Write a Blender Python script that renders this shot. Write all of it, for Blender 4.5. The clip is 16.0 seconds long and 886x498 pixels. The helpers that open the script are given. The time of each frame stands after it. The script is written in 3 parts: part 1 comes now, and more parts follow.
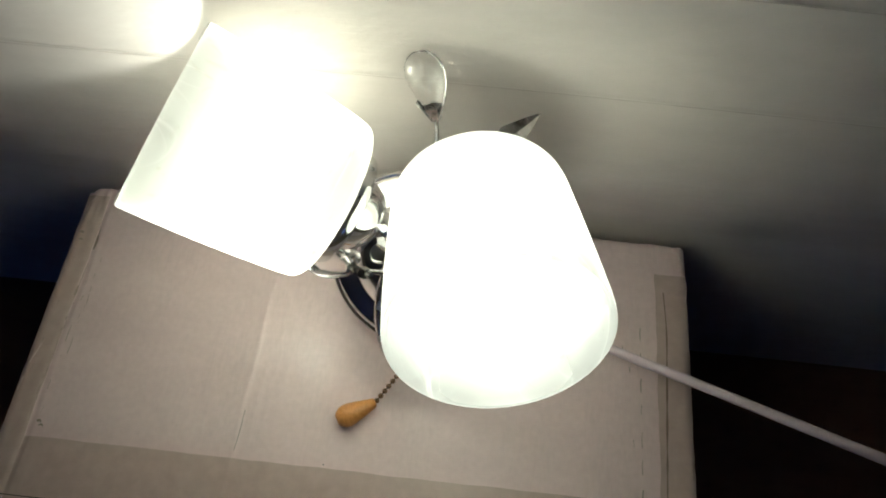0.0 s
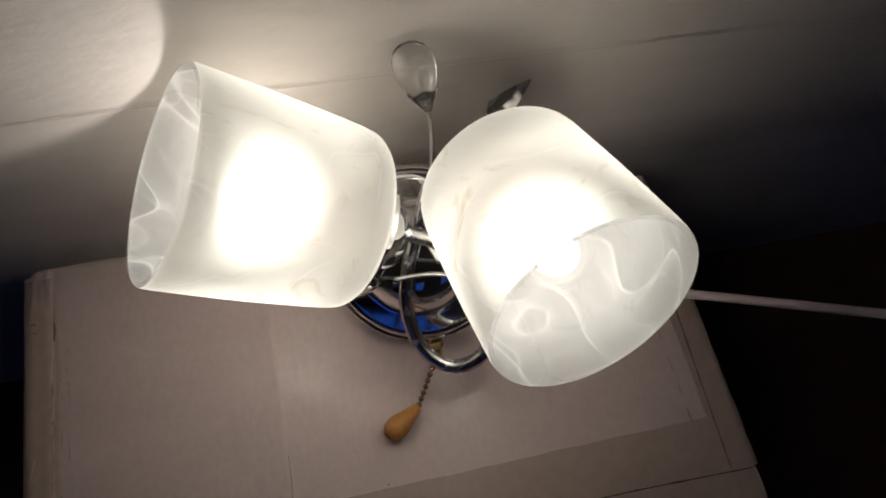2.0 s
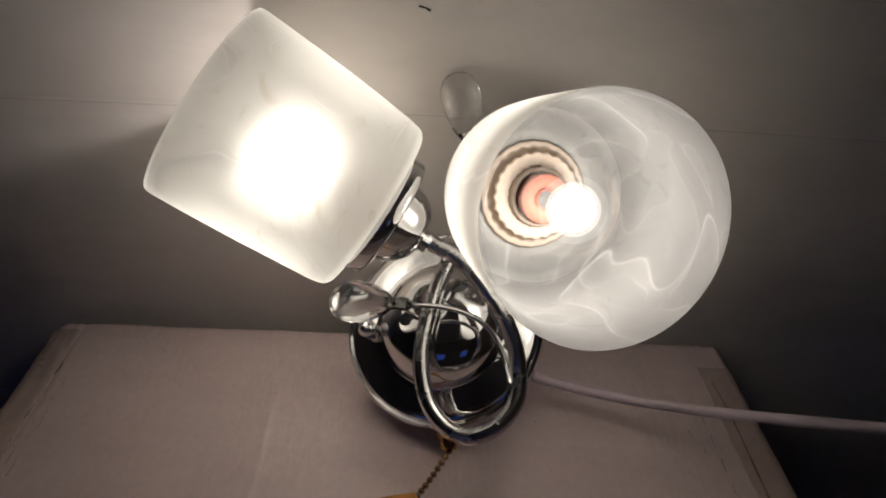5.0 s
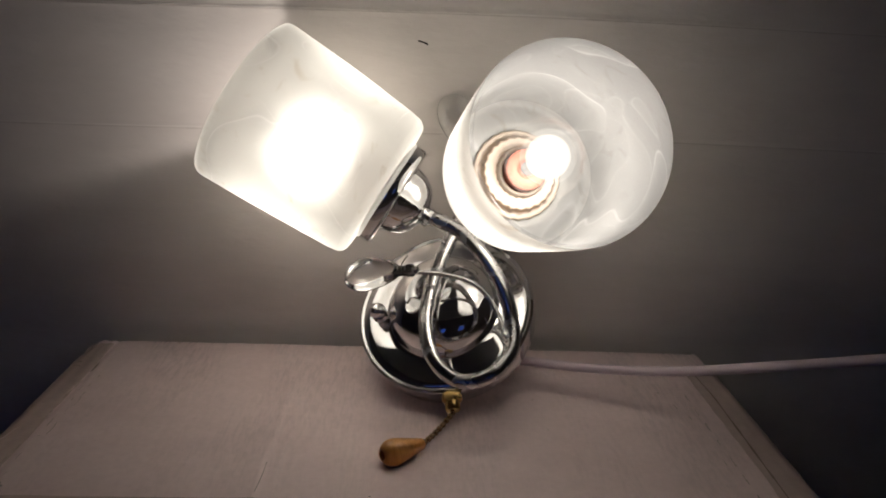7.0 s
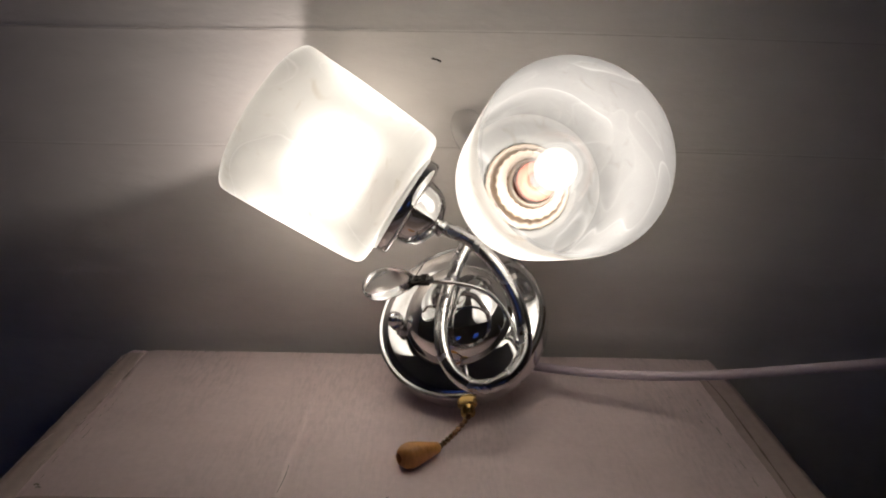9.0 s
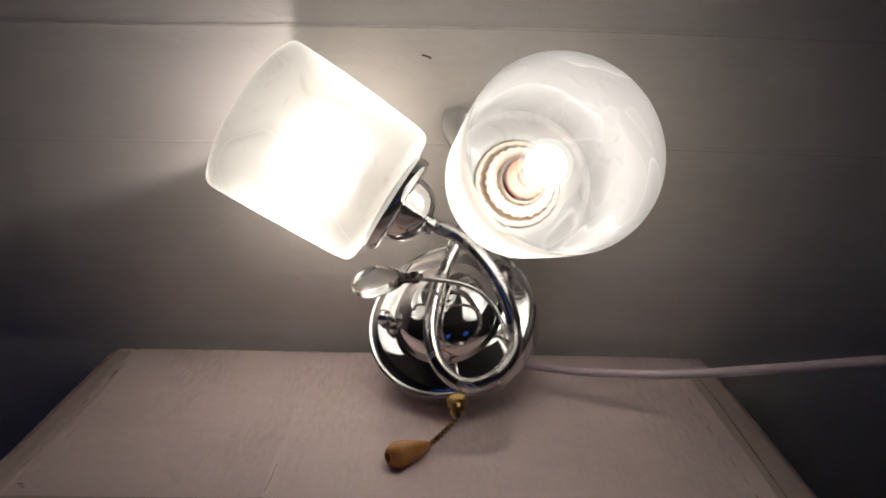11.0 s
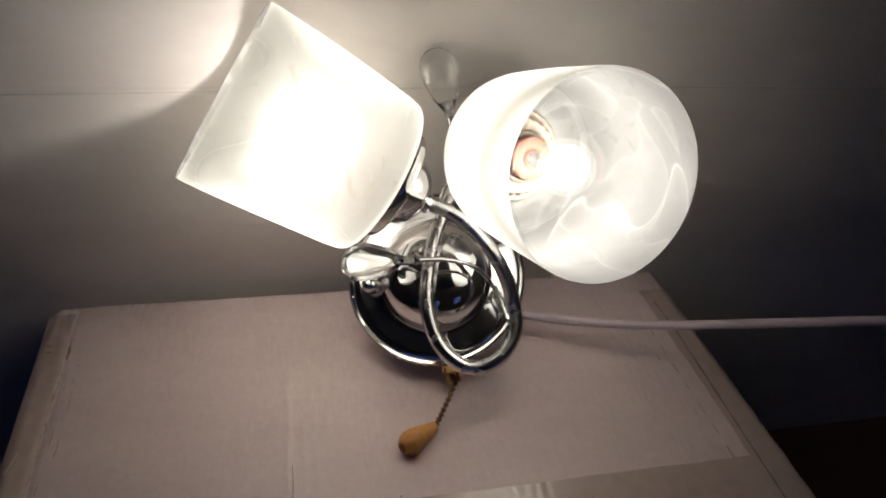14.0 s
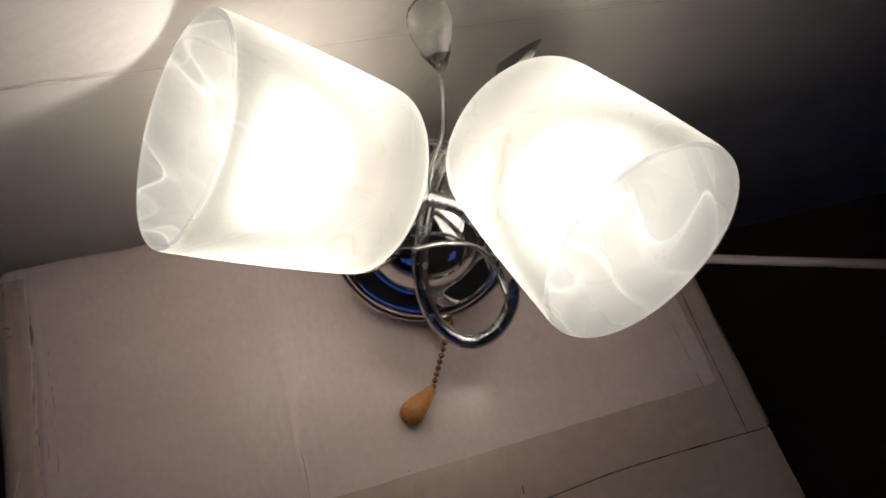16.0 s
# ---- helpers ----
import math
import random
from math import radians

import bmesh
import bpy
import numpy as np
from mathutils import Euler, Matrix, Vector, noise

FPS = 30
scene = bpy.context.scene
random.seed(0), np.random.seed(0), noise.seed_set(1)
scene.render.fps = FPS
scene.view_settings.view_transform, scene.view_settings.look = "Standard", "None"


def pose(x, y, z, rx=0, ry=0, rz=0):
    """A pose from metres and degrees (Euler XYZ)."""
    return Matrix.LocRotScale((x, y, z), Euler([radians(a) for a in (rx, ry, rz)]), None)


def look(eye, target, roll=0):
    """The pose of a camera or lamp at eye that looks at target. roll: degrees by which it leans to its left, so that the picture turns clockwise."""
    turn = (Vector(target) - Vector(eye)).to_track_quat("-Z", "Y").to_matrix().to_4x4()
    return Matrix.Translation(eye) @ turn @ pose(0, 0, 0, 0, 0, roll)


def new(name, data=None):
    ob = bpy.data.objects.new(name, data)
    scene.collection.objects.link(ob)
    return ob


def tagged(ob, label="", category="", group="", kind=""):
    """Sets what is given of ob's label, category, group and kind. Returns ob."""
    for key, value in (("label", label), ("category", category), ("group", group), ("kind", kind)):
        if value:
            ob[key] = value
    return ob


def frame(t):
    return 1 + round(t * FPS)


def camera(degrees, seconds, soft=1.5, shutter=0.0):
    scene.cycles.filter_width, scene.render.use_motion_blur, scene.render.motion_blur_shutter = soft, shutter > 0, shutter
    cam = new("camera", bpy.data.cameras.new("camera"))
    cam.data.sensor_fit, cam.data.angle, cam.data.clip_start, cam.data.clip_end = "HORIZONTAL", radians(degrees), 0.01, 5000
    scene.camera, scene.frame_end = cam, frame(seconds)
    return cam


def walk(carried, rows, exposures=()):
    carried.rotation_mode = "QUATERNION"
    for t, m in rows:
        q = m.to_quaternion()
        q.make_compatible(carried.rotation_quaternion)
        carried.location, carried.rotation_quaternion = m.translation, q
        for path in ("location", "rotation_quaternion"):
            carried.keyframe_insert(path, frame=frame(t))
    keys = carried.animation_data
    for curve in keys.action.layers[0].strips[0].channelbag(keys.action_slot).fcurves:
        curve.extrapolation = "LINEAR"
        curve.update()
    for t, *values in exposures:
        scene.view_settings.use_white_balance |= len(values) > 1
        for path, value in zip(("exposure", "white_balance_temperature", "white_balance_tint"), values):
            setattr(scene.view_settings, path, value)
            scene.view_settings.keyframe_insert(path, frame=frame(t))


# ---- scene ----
cam = camera(61.71, 16.0, soft=1.9)
PATH = [
    (0, (0.0732, -0.2765, 0.4902), (0.0356, 0.4111, -0.8424), 3.19),
    (0.5, (0.0687, -0.2712, 0.4992), (0.0056, 0.3900, -0.8457), 1.09),
    (1, (0.0279, -0.2624, 0.4886), (0.0707, 0.3998, -0.8567), 5.64),
    (1.5, (-0.0201, -0.2603, 0.4849), (0.1688, 0.3940, -0.8516), 9.79),
    (2, (-0.0250, -0.2522, 0.4809), (0.2381, 0.3539, -0.8657), 11.65),
    (2.5, (-0.0278, -0.2450, 0.4762), (0.2460, 0.3444, -0.8758), 12.92),
    (3, (-0.0218, -0.2405, 0.4714), (0.2445, 0.3729, -0.8713), 12.59),
    (3.5, (-0.0029, -0.2804, 0.4585), (0.1763, 0.4841, -0.8195), 7.60),
    (4, (0.0200, -0.3354, 0.4372), (0.0992, 0.6199, -0.7165), 5.50),
    (4.5, (0.0189, -0.3706, 0.3743), (0.0818, 0.7679, -0.6003), 4.45),
    (5, (0.0140, -0.4076, 0.3188), (0.0973, 0.8699, -0.4629), 4.39),
    (7.5, (0.0154, -0.5241, 0.2320), (0.0734, 0.9133, -0.1929), 1.98),
    (8, (0.0171, -0.5260, 0.2342), (0.0569, 0.9138, -0.1847), 1.74),
    (8.5, (0.0163, -0.5293, 0.2351), (0.0555, 0.9120, -0.1784), 1.72),
    (9, (0.0209, -0.5308, 0.2390), (0.0416, 0.9090, -0.1810), 1.31),
    (11.5, (0.0242, -0.5276, 0.2356), (0.0592, 0.9129, -0.1811), 1.59),
    (12, (0.0241, -0.5270, 0.2354), (0.0611, 0.9156, -0.1738), 1.73),
    (12.5, (0.0220, -0.5242, 0.2359), (0.0661, 0.9147, -0.1856), 1.84),
    (13, (0.0041, -0.4985, 0.2350), (0.1451, 0.9273, -0.2089), 2.11),
    (13.5, (-0.0311, -0.4612, 0.2718), (0.2170, 0.8732, -0.3668), 3.26),
    (14, (-0.0614, -0.4399, 0.3470), (0.2680, 0.7497, -0.5052), 5.83),
    (14.5, (-0.0991, -0.4185, 0.3958), (0.3243, 0.5946, -0.6262), 9.89),
    (15, (-0.1050, -0.3710, 0.4220), (0.5070, 0.7820, -1.0930), 12.80),
    (15.5, (-0.0812, -0.3154, 0.4317), (0.3400, 0.4277, -0.8014), 13.80),
    (16, (-0.0790, -0.2659, 0.4454), (0.3431, 0.3615, -0.8500), 17.87),
]
EXPOSURES = [(0.0, 0.80, 6050, -11), (0.5, 0.17, 6350, 4), (1.0, -0.01, 6350, 6), (1.5, -0.25, 6350, 6), (3.5, -0.48, 6350, 4), (4.0, -0.50, 6400, 5), (5.0, -0.56, 6450, 9), (7.5, -0.17, 6350, 9), (9.0, -0.06, 6300, 10), (12.5, 0.13, 6250, 9), (14.0, 0.09, 6300, 6), (15.0, 0.07, 6300, 6), (16.0, -0.08, 6350, 6)]
walk(cam, [(t, look(eye, target, roll)) for t, eye, target, roll in PATH], EXPOSURES)

# ---- fitted numbers: the box's top is z = 0, the wall behind it is y = 0 ----
V = Vector
FLOOR = -0.245
PLATE_C, PLATE_N = V((0.0403, -0.0615, 0.0534)), V((-0.2852, -0.6047, 0.7440)).normalized()
SHADES = [(V((-0.0001, -0.0718, 0.1354)), V((-0.8553, 0.1303, 0.5015)).normalized()),
          (V((0.0800, -0.0672, 0.1460)), V((0.1420, -0.9230, 0.3580)).normalized())]
R_BASE, R_MOUTH, SHADE_LEN, SHADE_ROUND = 0.0472, 0.0527, 0.0995, 0.0062
BULB_AT = 0.048
LAMP_WATTS = 0.380
LAMP_COLOUR = (1.0, 0.905, 0.825)

# ---- dusk outside, and the two burning bulbs ----
world = bpy.data.worlds.new("dusk")
scene.world = world
world.use_nodes = True
bg = world.node_tree.nodes["Background"]
bg.inputs["Color"].default_value = (0.04, 0.15, 0.82, 1)
bg.inputs["Strength"].default_value = 0.34

for base, axis in SHADES:
    data = bpy.data.lights.new("bulb_light", "POINT")
    data.energy, data.shadow_soft_size, data.color = LAMP_WATTS, 0.007, LAMP_COLOUR
    sag = V((0, 0, -1)) + axis * axis.z
    new("bulb_light", data).location = base + axis * BULB_AT + sag.normalized() * 0.004


# ---- materials ----
def material(name):
    m = bpy.data.materials.new(name)
    m.use_nodes = True
    n = m.node_tree.nodes
    return m, n, m.node_tree.links, n["Principled BSDF"]


def node(n, kind, **values):
    made = n.new(kind)
    for key, value in values.items():
        made.inputs[key.replace("_", " ")].default_value = value
    return made


def ramp(n, stops):
    made = n.new("ShaderNodeValToRGB")
    e = made.color_ramp.elements
    while len(e) < len(stops):
        e.new(0.5)
    for el, (p, c) in zip(e, stops):
        el.position, el.color = p, (*c, 1) if len(c) == 3 else c
    return made


def grainy(name, dark, light, scale, rough, bump=0.1, bump_scale=None, stretch=(1, 1, 1), detail=6, bump_distance=0.001, metallic=0.0, coarse=None):
    """A surface whose colour runs between two tones, fine and coarse, with a fine relief."""
    m, n, l, p = material(name)
    tc = n.new("ShaderNodeTexCoord")
    mp = n.new("ShaderNodeMapping")
    mp.inputs["Scale"].default_value = stretch
    l.new(tc.outputs["Object"], mp.inputs["Vector"])
    a = node(n, "ShaderNodeTexNoise", Scale=scale, Detail=detail, Roughness=0.6)
    b = node(n, "ShaderNodeTexNoise", Scale=coarse or scale / 9, Detail=3.0)
    c = node(n, "ShaderNodeTexNoise", Scale=bump_scale or scale * 4, Detail=4.0)
    for t in (a, b, c):
        l.new(mp.outputs["Vector"], t.inputs["Vector"])
    mix = n.new("ShaderNodeMath")
    mix.operation = "ADD"
    half = n.new("ShaderNodeMath")
    half.operation = "MULTIPLY"
    half.inputs[1].default_value = 0.5
    l.new(a.outputs["Fac"], mix.inputs[0])
    l.new(b.outputs["Fac"], mix.inputs[1])
    l.new(mix.outputs[0], half.inputs[0])
    r = ramp(n, [(0.35, dark), (0.65, light)])
    l.new(half.outputs[0], r.inputs["Fac"])
    l.new(r.outputs["Color"], p.inputs["Base Color"])
    bp = node(n, "ShaderNodeBump", Strength=bump, Distance=bump_distance)
    l.new(c.outputs["Fac"], bp.inputs["Height"])
    l.new(bp.outputs["Normal"], p.inputs["Normal"])
    p.inputs["Roughness"].default_value = rough
    p.inputs["Metallic"].default_value = metallic
    return m


def make_chrome(name, colour, rough):
    m, n, l, p = material(name)
    p.inputs["Base Color"].default_value = (*colour, 1)
    p.inputs["Metallic"].default_value = 0.965
    tc = n.new("ShaderNodeTexCoord")
    t = node(n, "ShaderNodeTexNoise", Scale=90.0, Detail=4.0)
    l.new(tc.outputs["Object"], t.inputs["Vector"])
    r = ramp(n, [(0.4, (rough,) * 3), (0.75, (rough * 2.4,) * 3)])
    l.new(t.outputs["Fac"], r.inputs["Fac"])
    l.new(r.outputs["Color"], p.inputs["Roughness"])
    w = node(n, "ShaderNodeTexNoise", Scale=45.0, Detail=1.0)
    l.new(tc.outputs["Object"], w.inputs["Vector"])
    bp = node(n, "ShaderNodeBump", Strength=0.05, Distance=0.001)
    l.new(w.outputs["Fac"], bp.inputs["Height"])
    l.new(bp.outputs["Normal"], p.inputs["Normal"])
    return m


def make_alabaster():
    """Frosted glass with smoky white veins: light goes through it, softened and warmed."""
    m, n, l, p = material("alabaster_glass")
    tc = n.new("ShaderNodeTexCoord")
    place = n.new("ShaderNodeMapping")
    place.inputs["Location"].default_value = (0.71, 0.52, 0.09)
    l.new(tc.outputs["Object"], place.inputs["Vector"])
    warp = node(n, "ShaderNodeTexNoise", Scale=13.0, Detail=1.0)
    l.new(place.outputs["Vector"], warp.inputs["Vector"])
    add = n.new("ShaderNodeMixRGB")
    add.blend_type, add.inputs["Fac"].default_value = "ADD", 0.09
    l.new(place.outputs["Vector"], add.inputs["Color1"])
    l.new(warp.outputs["Color"], add.inputs["Color2"])
    strands = []
    for scale, edge, trail in ((18.0, 0.013, 0.10), (28.0, 0.015, 0.09), (44.0, 0.017, 0.07)):
        vein = node(n, "ShaderNodeTexNoise", Scale=scale, Detail=0.0, Roughness=0.3, Distortion=0.35)
        l.new(add.outputs["Color"], vein.inputs["Vector"])
        fold = ramp(n, [(0.5 - edge, (0, 0, 0)), (0.5, (1, 1, 1)), (0.5 + edge * 0.9, (0.42,) * 3), (0.5 + trail, (0, 0, 0))])
        l.new(vein.outputs["Fac"], fold.inputs["Fac"])
        strands.append(fold)
    both = strands[0]
    for other, share in zip(strands[1:], (0.55, 0.22)):
        over = n.new("ShaderNodeMixRGB")
        over.blend_type, over.inputs["Fac"].default_value = "SCREEN", share
        l.new(both.outputs["Color"], over.inputs["Color1"])
        l.new(other.outputs["Color"], over.inputs["Color2"])
        both = over
    cloud = node(n, "ShaderNodeTexNoise", Scale=21.0, Detail=3.0)
    l.new(add.outputs["Color"], cloud.inputs["Vector"])
    mask = ramp(n, [(0.32, (0.22,) * 3), (0.54, (1, 1, 1))])
    l.new(cloud.outputs["Fac"], mask.inputs["Fac"])
    soft = n.new("ShaderNodeMath")
    soft.operation = "MULTIPLY"
    l.new(both.outputs["Color"], soft.inputs[0])
    l.new(mask.outputs["Color"], soft.inputs[1])
    tint = ramp(n, [(0.0, (0.375, 0.377, 0.367)), (0.3, (0.445, 0.447, 0.434)), (0.9, (0.72, 0.72, 0.705))])
    l.new(soft.outputs[0], tint.inputs["Fac"])
    l.new(tint.outputs["Color"], p.inputs["Base Color"])
    p.inputs["Roughness"].default_value = 0.42
    p.inputs["IOR"].default_value = 1.4
    p.inputs["Specular IOR Level"].default_value = 0.2
    trans = n.new("ShaderNodeBsdfTranslucent")
    tint2 = ramp(n, [(0.0, (0.86, 0.853, 0.797)), (0.25, (0.82, 0.813, 0.76)), (0.9, (0.69, 0.684, 0.643))])
    smoke = n.new("ShaderNodeMath")
    smoke.operation, smoke.inputs[1].default_value = "MULTIPLY_ADD", 0.42
    l.new(mask.outputs["Color"], smoke.inputs[0])
    l.new(soft.outputs[0], smoke.inputs[2])
    l.new(smoke.outputs[0], tint2.inputs["Fac"])
    dirt = node(n, "ShaderNodeTexNoise", Scale=46.0, Detail=2.0, Distortion=1.8)
    l.new(add.outputs["Color"], dirt.inputs["Vector"])
    smudge = ramp(n, [(0.60, (1, 1, 1)), (0.73, (0.84, 0.80, 0.74))])
    l.new(dirt.outputs["Fac"], smudge.inputs["Fac"])
    stained = n.new("ShaderNodeMixRGB")
    stained.blend_type, stained.inputs["Fac"].default_value = "MULTIPLY", 1.0
    l.new(tint2.outputs["Color"], stained.inputs["Color1"])
    l.new(smudge.outputs["Color"], stained.inputs["Color2"])
    l.new(stained.outputs["Color"], trans.inputs["Color"])
    direct = node(n, "ShaderNodeBsdfRefraction", Roughness=1.0, IOR=1.38)
    l.new(stained.outputs["Color"], direct.inputs["Color"])
    passing = n.new("ShaderNodeMixShader")
    passing.inputs["Fac"].default_value = 0.55
    l.new(trans.outputs["BSDF"], passing.inputs[1])
    l.new(direct.outputs["BSDF"], passing.inputs[2])
    mix = n.new("ShaderNodeMixShader")
    mix.inputs["Fac"].default_value = 0.5
    l.new(p.outputs["BSDF"], mix.inputs[1])
    l.new(passing.outputs["Shader"], mix.inputs[2])
    l.new(mix.outputs["Shader"], n["Material Output"].inputs["Surface"])
    return m


def make_inner_glaze(name, gloss_share, rough, haze=0.0):
    """Thin clear glass that bends no light."""
    m, n, l, p = material(name)
    clear = n.new("ShaderNodeBsdfTransparent")
    gloss = node(n, "ShaderNodeBsdfGlossy", Roughness=rough)
    facing = node(n, "ShaderNodeLayerWeight", Blend=0.12)
    k = n.new("ShaderNodeMath")
    k.operation, k.inputs[1].default_value = "MULTIPLY", gloss_share
    l.new(facing.outputs["Fresnel"], k.inputs[0])
    mix = n.new("ShaderNodeMixShader")
    l.new(k.outputs[0], mix.inputs["Fac"])
    l.new(clear.outputs["BSDF"], mix.inputs[1])
    l.new(gloss.outputs["BSDF"], mix.inputs[2])
    veil = n.new("ShaderNodeBsdfTranslucent")
    veil.inputs["Color"].default_value = (0.9, 0.86, 0.80, 1)
    dusty = n.new("ShaderNodeMixShader")
    dusty.inputs["Fac"].default_value = haze
    l.new(mix.outputs["Shader"], dusty.inputs[1])
    l.new(veil.outputs["BSDF"], dusty.inputs[2])
    l.new((dusty if haze else mix).outputs["Shader"], n["Material Output"].inputs["Surface"])
    return m


def make_glass(name, colour, rough, ior):
    m, n, l, p = material(name)
    p.inputs["Base Color"].default_value = (*colour, 1)
    p.inputs["Transmission Weight"].default_value = 1.0
    p.inputs["Roughness"].default_value = rough
    p.inputs["IOR"].default_value = ior
    return m


def make_capsule(name, strength, alpha, white=0.0):
    """A bulb's frosted inner capsule, lit from within, or an added glare shell."""
    m, n, l, p = material(name)
    p.inputs["Base Color"].default_value = (white, white, white, 1)
    p.inputs["Specular IOR Level"].default_value = 0.0
    p.inputs["Emission Color"].default_value = (1.0, 0.93, 0.84, 1)
    p.inputs["Emission Strength"].default_value = strength
    p.inputs["Alpha"].default_value = alpha
    return m


def make_card(name, dark, light, rough, coat):
    """Coated white cardboard: smudges, faint flutes across, fine fibres, a slight sheen."""
    m, n, l, p = material(name)
    tc = n.new("ShaderNodeTexCoord")
    mp = n.new("ShaderNodeMapping")
    mp.inputs["Scale"].default_value = (0.35, 1.0, 1.0)
    l.new(tc.outputs["Object"], mp.inputs["Vector"])
    a = node(n, "ShaderNodeTexNoise", Scale=14.0, Detail=6.0, Roughness=0.62)
    b = node(n, "ShaderNodeTexNoise", Scale=240.0, Detail=4.0)
    l.new(mp.outputs["Vector"], a.inputs["Vector"])
    l.new(tc.outputs["Object"], b.inputs["Vector"])
    mixed = n.new("ShaderNodeMixRGB")
    mixed.inputs["Fac"].default_value = 0.3
    l.new(a.outputs["Fac"], mixed.inputs["Color1"])
    l.new(b.outputs["Fac"], mixed.inputs["Color2"])
    r = ramp(n, [(0.36, dark), (0.62, light)])
    l.new(mixed.outputs["Color"], r.inputs["Fac"])
    l.new(r.outputs["Color"], p.inputs["Base Color"])
    wave = node(n, "ShaderNodeTexWave", Scale=38.0, Distortion=0.6, Detail=1.0)
    wave.bands_direction = "X"
    l.new(tc.outputs["Object"], wave.inputs["Vector"])
    h = n.new("ShaderNodeMixRGB")
    h.inputs["Fac"].default_value = 0.86
    l.new(wave.outputs["Fac"], h.inputs["Color1"])
    l.new(a.outputs["Fac"], h.inputs["Color2"])
    bp = node(n, "ShaderNodeBump", Strength=0.35, Distance=0.0008)
    l.new(h.outputs["Color"], bp.inputs["Height"])
    film = n.new("ShaderNodeMapping")
    film.inputs["Scale"].default_value = (1.0, 0.3, 1.0)
    l.new(tc.outputs["Object"], film.inputs["Vector"])
    wrinkle = node(n, "ShaderNodeTexNoise", Scale=260.0, Detail=5.0, Roughness=0.7)
    l.new(film.outputs["Vector"], wrinkle.inputs["Vector"])
    cb = node(n, "ShaderNodeBump", Strength=0.3, Distance=0.001)
    l.new(wrinkle.outputs["Fac"], cb.inputs["Height"])
    l.new(cb.outputs["Normal"], p.inputs["Coat Normal"])
    b2 = node(n, "ShaderNodeBump", Strength=0.15, Distance=0.0003)
    l.new(b.outputs["Fac"], b2.inputs["Height"])
    l.new(bp.outputs["Normal"], b2.inputs["Normal"])
    l.new(b2.outputs["Normal"], p.inputs["Normal"])
    p.inputs["Roughness"].default_value = rough
    patch = n.new("ShaderNodeMapping")
    patch.inputs["Scale"].default_value = (1.0, 0.25, 1.0)
    l.new(tc.outputs["Object"], patch.inputs["Vector"])
    area = node(n, "ShaderNodeTexNoise", Scale=24.0, Detail=3.0)
    l.new(patch.outputs["Vector"], area.inputs["Vector"])
    shiny = ramp(n, [(0.44, (0.12,) * 3), (0.58, (coat,) * 3)])
    l.new(area.outputs["Fac"], shiny.inputs["Fac"])
    rub = n.new("ShaderNodeMapping")
    rub.inputs["Scale"].default_value = (1.0, 0.16, 1.0)
    l.new(tc.outputs["Object"], rub.inputs["Vector"])
    streak = node(n, "ShaderNodeTexNoise", Scale=420.0, Detail=3.0, Roughness=0.7)
    l.new(rub.outputs["Vector"], streak.inputs["Vector"])
    broken = ramp(n, [(0.45, (0.16,) * 3), (0.60, (1, 1, 1))])
    l.new(streak.outputs["Fac"], broken.inputs["Fac"])
    weight = n.new("ShaderNodeMixRGB")
    weight.blend_type, weight.inputs["Fac"].default_value = "MULTIPLY", 1.0
    l.new(shiny.outputs["Color"], weight.inputs["Color1"])
    l.new(broken.outputs["Color"], weight.inputs["Color2"])
    l.new(weight.outputs["Color"], p.inputs["Coat Weight"])
    p.inputs["Specular IOR Level"].default_value = 0.3
    p.inputs["Coat Roughness"].default_value = 0.07
    p.inputs["Coat IOR"].default_value = 1.55
    return m


def make_tape():
    """Clear packing tape: glossy and wrinkled, faintly brown over the card."""
    m, n, l, p = material("packing_tape")
    stain = ramp(n, [(0.3, (0.60, 0.455, 0.405)), (0.7, (0.68, 0.53, 0.475))])
    l.new(stain.outputs["Color"], p.inputs["Base Color"])
    p.inputs["Roughness"].default_value = 0.5
    p.inputs["Coat Weight"].default_value = 1.0
    p.inputs["Coat Roughness"].default_value = 0.15
    p.inputs["Coat IOR"].default_value = 1.75
    tc = n.new("ShaderNodeTexCoord")
    mp = n.new("ShaderNodeMapping")
    mp.inputs["Scale"].default_value = (1.0, 0.10, 1.0)
    l.new(tc.outputs["Object"], mp.inputs["Vector"])
    w = node(n, "ShaderNodeTexWave", Scale=46.0, Distortion=1.6, Detail=1.0)
    l.new(mp.outputs["Vector"], w.inputs["Vector"])
    t = node(n, "ShaderNodeTexNoise", Scale=110.0, Detail=4.0)
    l.new(tc.outputs["Object"], t.inputs["Vector"])
    l.new(t.outputs["Fac"], stain.inputs["Fac"])
    h = n.new("ShaderNodeMixRGB")
    h.inputs["Fac"].default_value = 0.58
    l.new(w.outputs["Fac"], h.inputs["Color1"])
    l.new(t.outputs["Fac"], h.inputs["Color2"])
    bp = node(n, "ShaderNodeBump", Strength=0.42, Distance=0.0010)
    l.new(h.outputs["Color"], bp.inputs["Height"])
    l.new(bp.outputs["Normal"], p.inputs["Coat Normal"])
    return m


